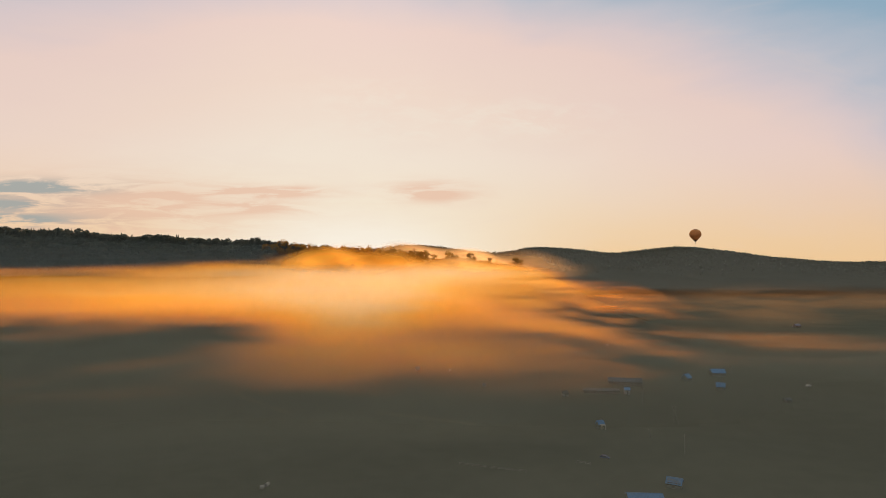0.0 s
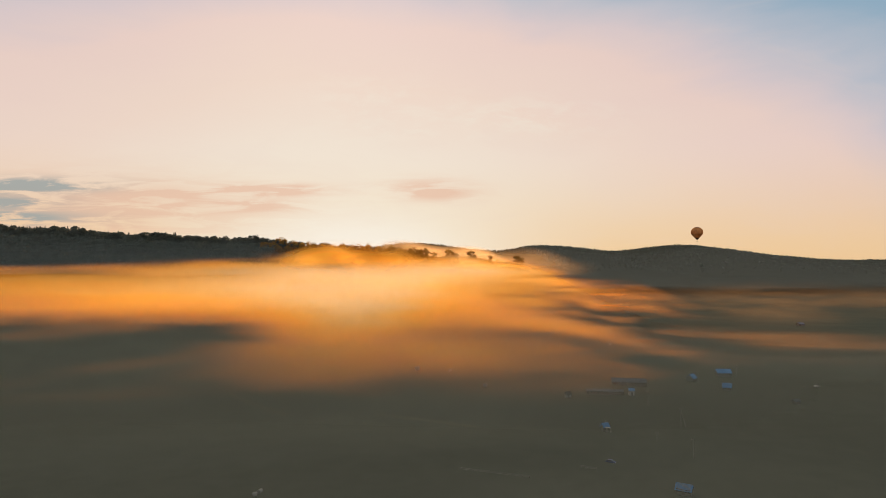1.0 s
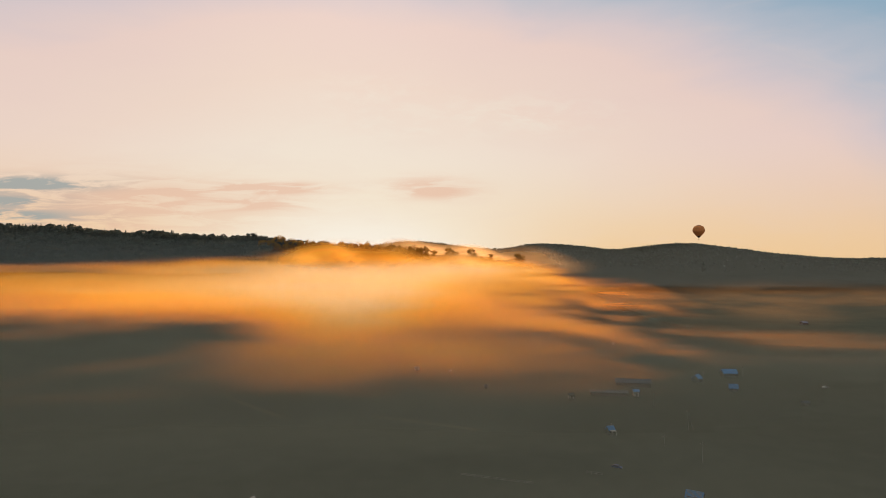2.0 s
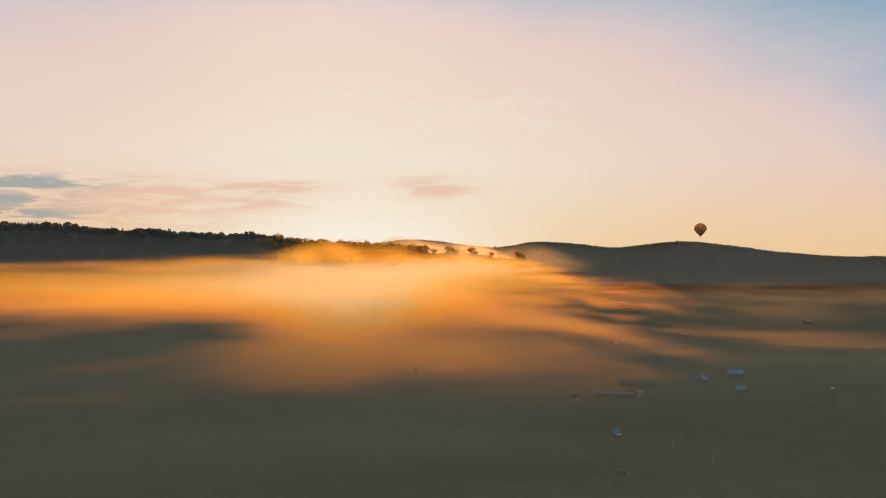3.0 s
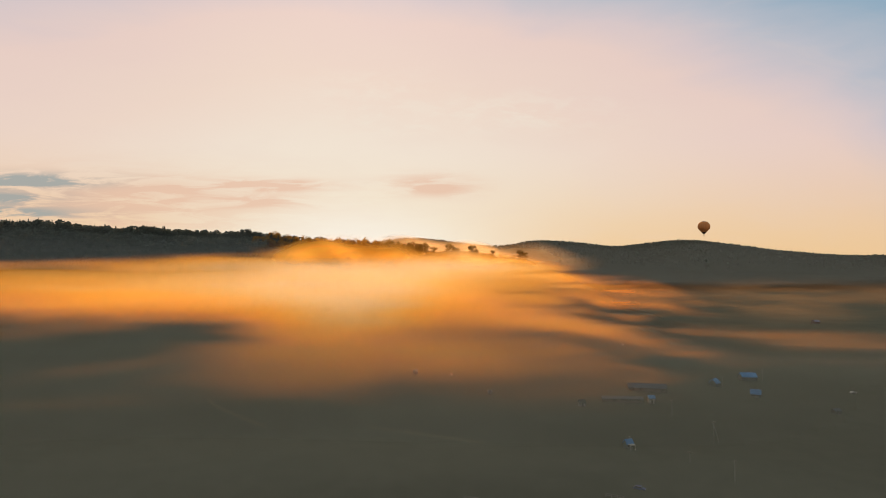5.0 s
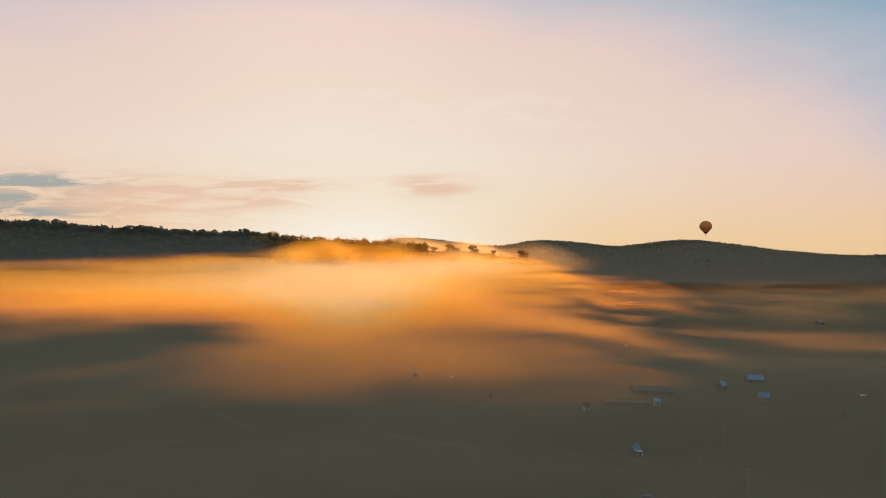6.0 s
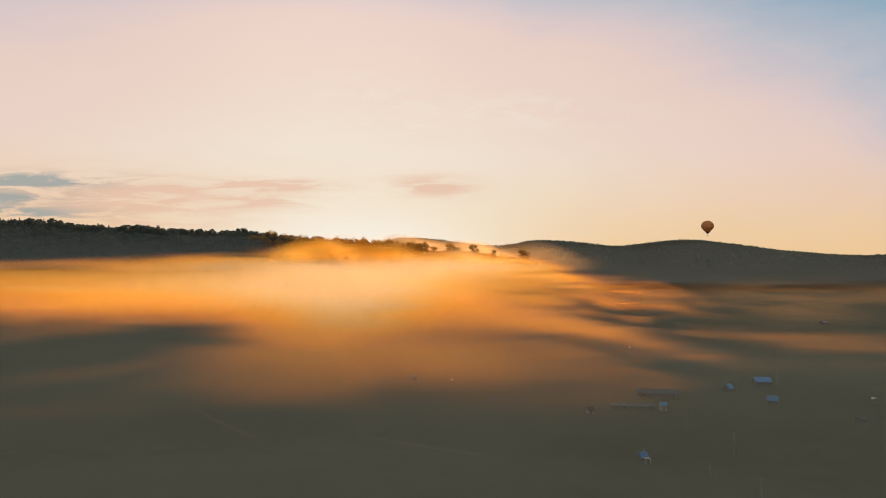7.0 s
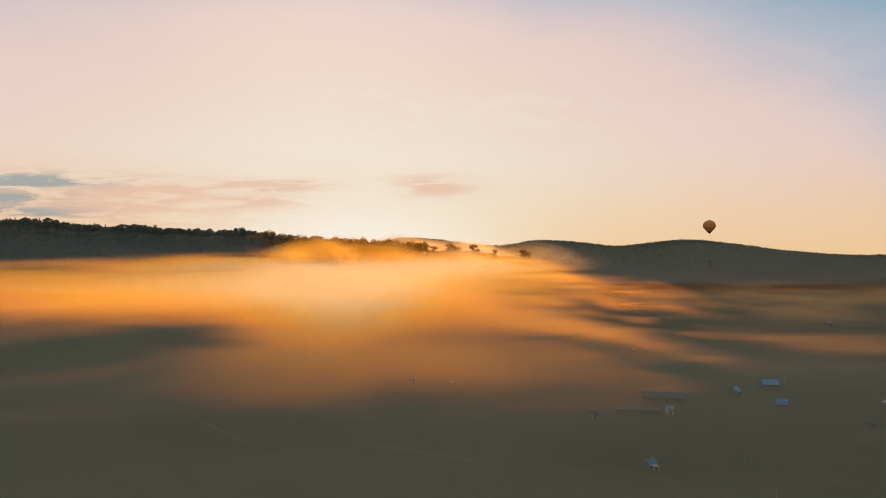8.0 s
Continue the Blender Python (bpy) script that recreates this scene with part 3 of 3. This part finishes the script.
for k in range(64):
    plant("round", -560 + k * 7.2 + rng.uniform(-3, 3), 926 + rng.uniform(-8, 8), rng.uniform(0.9, 1.2), "leafy trees on the ridge", rng)
for x, y, size in ((-288, 925, 1.25), (-279, 921, 1.35), (-270, 927, 1.3), (-262, 922, 1.1), (-247, 924, 1.15), (-184, 924, 1.2), (-174, 922, 1.3), (-166, 926, 1.15)):
    plant("round", x, y, size, "leafy trees on the ridge", rng)
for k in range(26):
    plant("amber_painted", -245 + k * 8.5 + rng.uniform(-3, 3), 922 + rng.uniform(-5, 5), rng.uniform(1.15, 1.6), "leafy trees on the ridge", rng)
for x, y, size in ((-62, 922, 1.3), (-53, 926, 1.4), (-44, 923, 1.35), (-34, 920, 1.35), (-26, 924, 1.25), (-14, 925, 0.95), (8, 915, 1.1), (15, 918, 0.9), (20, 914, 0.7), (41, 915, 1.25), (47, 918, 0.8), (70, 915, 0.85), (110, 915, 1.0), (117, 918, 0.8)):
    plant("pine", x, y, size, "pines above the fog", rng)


for models in kinds.values():
    for model in models:
        if model.name not in used:
            for ob in (*model.children_recursive, model):
                bpy.data.objects.remove(ob)


# ---------------------------------------------------------------- village
def window(parent, x, y, z, w, h, out):
    fr = part("window", boxed(x - w / 2, x + w / 2, y, y + out * 0.08, z, z + h), PALE_WOOD, parent, "pale wooden window")
    part("pane", boxed(x - w / 2 + 0.1, x + w / 2 - 0.1, y + out * 0.08, y + out * 0.1, z + 0.1, z + h - 0.1), PANE, fr)


def house(x, y, turn, length, depth, eaves, rise, roof, walls, label, chimney=True, ribs=0, porch=False, windows=2):
    """A gabled house: the ridge runs along its length (x), the front faces -y."""
    h = root("house", on_ground(x, y, turn, 0.3))
    a, b, top = length / 2, depth / 2, eaves + rise
    body = prism([(-b, 0), (b, 0), (b, eaves), (0, top), (-b, eaves)], -a, a)
    body.transform(Matrix.Rotation(radians(90), 4, "Z"))
    part("wall", body, walls, h)
    run = math.hypot(b, rise)
    for side in (-1, 1):
        slab = part("roof", boxed(-a - 0.4, a + 0.4, 0, run + 0.45, 0.02, 0.16, bevel=0.03), roof, h)
        slab.matrix_local = Matrix.Translation((0, 0, top)) @ Matrix.Rotation(0 if side > 0 else math.pi, 4, "Z") @ Matrix.Rotation(-math.atan2(rise, b), 4, "X")
        for k in range(ribs):
            px = -a + (k + 0.5) * length / ribs
            part("rib", boxed(px - 0.06, px + 0.06, 0.05, run + 0.4, 0.16, 0.24), PALE_WOOD if ribs > 12 else roof, slab)
    part("ridge_cap", boxed(-a - 0.4, a + 0.4, -0.18, 0.18, top + 0.08, top + 0.22, bevel=0.04), roof, h)
    door = part("door", boxed(-0.5, 0.5, -b - 0.06, -b, 0.35, 2.35), TIMBER, h)
    part("door_handle", boxed(0.33, 0.42, -b - 0.12, -b - 0.06, 1.3, 1.36), STEEL, door)
    for k in range(windows):
        px = (k + 1) * a / (windows + 0.6)
        for sx in (-px, px):
            window(h, sx, -b, 1.2, 1.0, 1.2, -1)
    for side in (-1, 1):
        part("gutter", rodded((-a - 0.35, side * (b + 0.4), eaves - 0.42), (a + 0.35, side * (b + 0.4), eaves - 0.42), 0.07, 0.07, 6), ROOF_DARK, h)
        part("downpipe", rodded((side * (a - 0.15), -b - 0.1, 0.1), (side * (a - 0.15), -b - 0.1, eaves - 0.4), 0.05, 0.05, 6), ROOF_DARK, h)
    part("step", boxed(-0.7, 0.7, -b - 0.75, -b - 0.08, 0.0, 0.36, bevel=0.03), PLASTER, h)
    if chimney:
        ch = part("chimney", boxed(a * 0.4, a * 0.4 + 0.6, 0.3, 0.9, top - 1.0, top + 0.9, bevel=0.03), PLASTER, h)
        part("chimney_cap", boxed(a * 0.4 - 0.08, a * 0.4 + 0.68, 0.22, 0.98, top + 0.9, top + 1.0), PALE_WOOD, ch)
    if porch:
        part("porch_roof", boxed(-a * 0.8, a * 0.8, -b - 2.2, -b, 2.45, 2.6), WHITEWASH, h)
        for sx in (-a * 0.75, a * 0.75):
            part("porch_post", boxed(sx - 0.07, sx + 0.07, -b - 2.1, -b - 1.96, 0, 2.45), WHITEWASH, h)
    return tagged(h, label, "house", "village houses")


house(214, 479, -5, 10, 7, 3.0, 2.3, ROOF_SKY_TINT, PLASTER, "village house with a broad blue metal roof")
house(190, 421, -25, 5.2, 5.4, 2.6, 2.2, ROOF_SKY_TINT, PLASTER, "small house with a steep blue metal roof")
house(181, 457, 38, 5.2, 5.2, 2.7, 2.4, ROOF_SKY_TINT, PLASTER, "dim plastered house with a blue roof", windows=1)
house(80, 314, 14, 2.9, 3.2, 2.5, 1.6, ROOF_SKY_TINT, PLASTER, "narrow cottage with a blue roof and pale porch", porch=True, windows=1)
house(105, 409, -7, 23, 6, 2.4, 0.8, ROOF_GREY, TIMBER, "long low barn with a grey sheet roof", chimney=False, ribs=9)
house(121.5, 406.5, -7, 3.2, 5.2, 3.4, 1.0, ROOF_SKY_TINT, WHITEWASH, "whitewashed lean-to at the end of the barn", chimney=False, windows=0)
house(130, 440, -12, 23, 8, 2.8, 2.0, ROOF_GREY, TIMBER, "timber barn with a weathered grey roof", chimney=False, ribs=8)
house(78.5, 396, 5, 3.2, 3, 2.6, 1.2, ROOF_DARK, WHITEWASH, "small whitewashed shed in the meadow", chimney=False, windows=0)
house(88.5, 236.5, -32, 5.2, 4.6, 2.0, 1.6, ROOF_SKY_TINT, PLASTER, "glasshouse with a ribbed blue roof", chimney=False, ribs=14)
house(72, 221.5, -4, 12, 5, 2.2, 1.0, ROOF_SKY_TINT, TIMBER, "long shed with a shallow blue roof", chimney=False)
house(534, 925, 15, 9, 7, 3.0, 2.2, ROOF_GREY, TIMBER, "lone timber farmhouse in the mist with a grey roof")
house(212.5, 380, 10, 3.6, 3, 2.0, 0.8, ROOF_GREY, TIMBER, "garden shed with a pale sheet roof", chimney=False, windows=0)
house(-19, 459, 10, 3.0, 2.8, 1.8, 1.0, PALE_WOOD, WHITEWASH, "pale hut on the misty slope", chimney=False, windows=0)
house(28, 420, -5, 2.2, 2.0, 1.5, 0.7, PALE_WOOD, WHITEWASH, "pale hut on the misty slope", chimney=False, windows=0)


def utility_pole(x, y, tall, brace):
    p = root("utility_pole", on_ground(x, y, rng.uniform(-20, 20), 0.5))
    part("post", rodded((0, 0, 0), (0, 0, tall), 0.13, 0.09, 8), PALE_WOOD, p)
    part("crossarm", boxed(-0.9, 0.9, -0.06, 0.06, tall - 0.7, tall - 0.55), TIMBER, p)
    for sx in (-0.8, 0, 0.8):
        part("insulator", rodded((sx, 0, tall - 0.55), (sx, 0, tall - 0.3), 0.06, 0.04, 6), WHITEWASH, p)
    if brace:
        part("brace", rodded((2.6, 0, 0), (0.1, 0, tall * 0.85), 0.1, 0.08, 7), PALE_WOOD, p)
    tagged(p, "braced wooden utility pole beside the lane" if brace else "wooden utility pole beside the lane", "utility pole", "village poles")


for x, y, tall, brace in ((121, 323, 10, True), (121, 373, 9.5, False), (108, 276, 9, False), (182, 448, 9, False), (99, 295, 5, False), (222, 474, 9, False)):
    utility_pole(x, y, tall, brace)


def fence(x0, y0, x1, y1, high, gap, label):
    length, turn = math.hypot(x1 - x0, y1 - y0), math.degrees(math.atan2(y1 - y0, x1 - x0))
    f = root("fence", on_ground(x0, y0, turn, 0.1))
    count = max(2, round(length / gap) + 1)
    for k in range(count):
        d = length * k / (count - 1)
        z = float(height(x0 + (x1 - x0) * k / (count - 1), y0 + (y1 - y0) * k / (count - 1)) - height(x0, y0))
        part("post", boxed(d - 0.07, d + 0.07, -0.07, 0.07, z - 0.3, z + high), PALE_WOOD, f)
        if k:
            for level in (0.5, 0.95):
                part("rail", rodded((last[0], 0.1, last[1] + high * level), (d, 0.1, z + high * level), 0.06, 0.06, 5), PALE_WOOD, f)
        last = (d, z)
    tagged(f, label, "fence")


fence(57, 265, 62.5, 262, 1.3, 1.8, "short pale wooden fence in a garden")
fence(7, 264, 34, 253, 1.2, 3.0, "long pale wooden fence across the meadow")


def car(x, y, turn, paint, label):
    c = root("car", on_ground(x, y, turn, 0.0))
    shell = prism([(-2.1, 0.35), (2.1, 0.35), (2.15, 0.75), (1.2, 0.95), (0.6, 1.45), (-1.2, 1.45), (-1.9, 0.95), (-2.15, 0.85)], -0.85, 0.85)
    bmesh.ops.bevel(shell, geom=list(shell.edges), offset=0.06, segments=1, affect="EDGES")
    body = part("body", shell, paint, c)
    part("side_window", boxed(-1.1, 0.55, -0.862, -0.84, 1.0, 1.36), PANE, body)
    part("side_window", boxed(-1.1, 0.55, 0.84, 0.862, 1.0, 1.36), PANE, body)
    screen = part("windscreen", boxed(-0.03, 0.03, -0.7, 0.7, -0.3, 0.3), PANE, body)
    screen.matrix_local = Matrix.Translation((0.93, 0, 1.22)) @ Matrix.Rotation(-0.88, 4, "Y")
    for sx in (-1.3, 1.35):
        for sy in (-0.8, 0.8):
            w = part("wheel", rodded((sx, sy - 0.1, 0.32), (sx, sy + 0.1, 0.32), 0.32, 0.32, 14), RUBBER, c)
            part("rim", rodded((sx, sy - 0.11, 0.32), (sx, sy + 0.11, 0.32), 0.19, 0.19, 10), STEEL, w)
    for sy in (-0.6, 0.6):
        part("headlight", boxed(2.08, 2.17, sy - 0.16, sy + 0.16, 0.6, 0.74, bevel=0.02), WHITEWASH, c)
    tagged(c, label, "car", "parked cars")


car(258, 434, 20, CAR_WHITE, "white car parked at the village edge")
car(71, 271, -30, CAR_BLUE, "dark blue car parked in a yard")


def hay_bale(x, y, turn):
    b = root("hay_bale", on_ground(x, y, turn, 0.05))
    part("wrap", rodded((-0.8, 0, 0.75), (0.8, 0, 0.75), 0.75, 0.75, 16), WHITEWASH, b)
    for sx in (-0.83, 0.83):
        part("end", rodded((sx - 0.04, 0, 0.75), (sx + 0.04, 0, 0.75), 0.55, 0.55, 14), PALE_WOOD, b)
    tagged(b, "white wrapped round hay bale in the meadow", "hay bale", "hay bales")


for x, y, turn in ((-68, 233, 20), (-67, 236, 70), (5, 455, 30), (150, 560, 0)):
    hay_bale(x, y, turn)


def track(points, wide, name, label):
    """A trodden way laid along a smooth line over the ground."""
    verts, faces = [], []
    for k in range(61):
        f = k / 60
        (ax, ay), (bx, by), (cx, cy) = points
        x = (1 - f) ** 2 * ax + 2 * f * (1 - f) * bx + f * f * cx
        y = (1 - f) ** 2 * ay + 2 * f * (1 - f) * by + f * f * cy
        tx, ty = Vector((2 * (1 - f) * (bx - ax) + 2 * f * (cx - bx), 2 * (1 - f) * (by - ay) + 2 * f * (cy - by))).normalized()
        w = wide * (0.8 + 0.25 * math.sin(k * 1.7) + 0.15 * math.sin(k * 0.6))
        for e in (-1, -0.4, 0.4, 1):
            px, py = x - ty * w * e, y + tx * w * e
            verts.append((px, py, float(height(px, py)) + (0.12 if abs(e) < 1 else 0.0)))
        if k:
            n = len(verts) - 8
            faces += [(n + i, n + i + 1, n + 5 + i, n + 4 + i) for i in range(3)]
    tagged(mesh_object(name, verts, faces, TRACK), label, "path", kind="structure")


track([(-38, 352), (-10, 336), (18, 322)], 2.2, "dirt_track", "pale grassy dirt track through the meadow")
track([(-139, 410), (-112, 375), (-86, 349)], 2.0, "dirt_track", "faint dirt track through the meadow")


# ---------------------------------------------------------------- balloon
def balloon(x, y, z, wide):
    b = root("hot_air_balloon", pose(x, y, z, 0, 0, 15))
    gores, rows, r = 24, 26, wide / 2

    def outline(f):
        """Radius and height from the crown (f = 0) to the mouth (f = 1)."""
        if f < 0.62:
            a = f / 0.62 * math.pi * 0.62
            return r * math.sin(a), r * 0.93 * math.cos(a)
        a0 = math.pi * 0.62
        g = (f - 0.62) / 0.38
        r0, z0 = r * math.sin(a0), r * 0.93 * math.cos(a0)
        return r0 + (0.09 * r - r0) * (g * 0.9 + 0.1 * g * g), z0 - r * 0.98 * g ** 0.94

    def skin(f0, f1, count):
        bm = bmesh.new()
        rings = []
        for k in range(count + 1):
            rad, h = outline(f0 + (f1 - f0) * k / count)
            rings.append([bm.verts.new((rad * (1 + (0.02 if i % 2 else -0.012)) * math.cos(i * math.pi / gores), rad * (1 + (0.02 if i % 2 else -0.012)) * math.sin(i * math.pi / gores), h)) for i in range(2 * gores)])
        for p, q in zip(rings, rings[1:]):
            for i in range(2 * gores):
                j = (i + 1) % (2 * gores)
                bm.faces.new((p[i], q[i], q[j], p[j]))
        bmesh.ops.recalc_face_normals(bm, faces=bm.faces)
        return bm

    part("crown_panel", skin(0.004, 0.16, 5), NYLON_DARK, b, "dark crown panel")
    part("envelope", skin(0.16, 0.86, rows), NYLON, b, "rust-brown nylon gores")
    part("lower_panel", skin(0.86, 0.955, 4), NYLON_DARK, b, "dark panel round the mouth")
    part("skirt", skin(0.955, 1.0, 2), NYLON_DARK, b)
    rim, low = outline(1.0)
    floor = low - 4.6
    half = 1.0
    basket = bmesh.new()
    for k in range(5):
        box(basket, -half - 0.02 * (k % 2), half + 0.02 * (k % 2), -half * 0.8, half * 0.8, floor + k * 0.24, floor + k * 0.24 + 0.22, bevel=0.04)
    tub = part("basket", basket, WICKER, b, "brown wicker basket")
    part("rail", boxed(-half - 0.08, half + 0.08, -half * 0.8 - 0.08, half * 0.8 + 0.08, floor + 1.2, floor + 1.3, bevel=0.03), NYLON_DARK, tub)
    part("burner", rodded((0, 0, floor + 2.4), (0, 0, floor + 2.9), 0.3, 0.22, 10), STEEL, b)
    for sx in (-1, 1):
        for sy in (-1, 1):
            part("cable", rodded((sx * half, sy * half * 0.8, floor + 1.2), (sx * rim * 0.7, sy * rim * 0.7, low), 0.05, 0.05, 5), NYLON_DARK, b)
    tagged(b, "rust-brown hot air balloon drifting above the hills", "hot air balloon")


balloon(622, 1500, 183, 27.5)
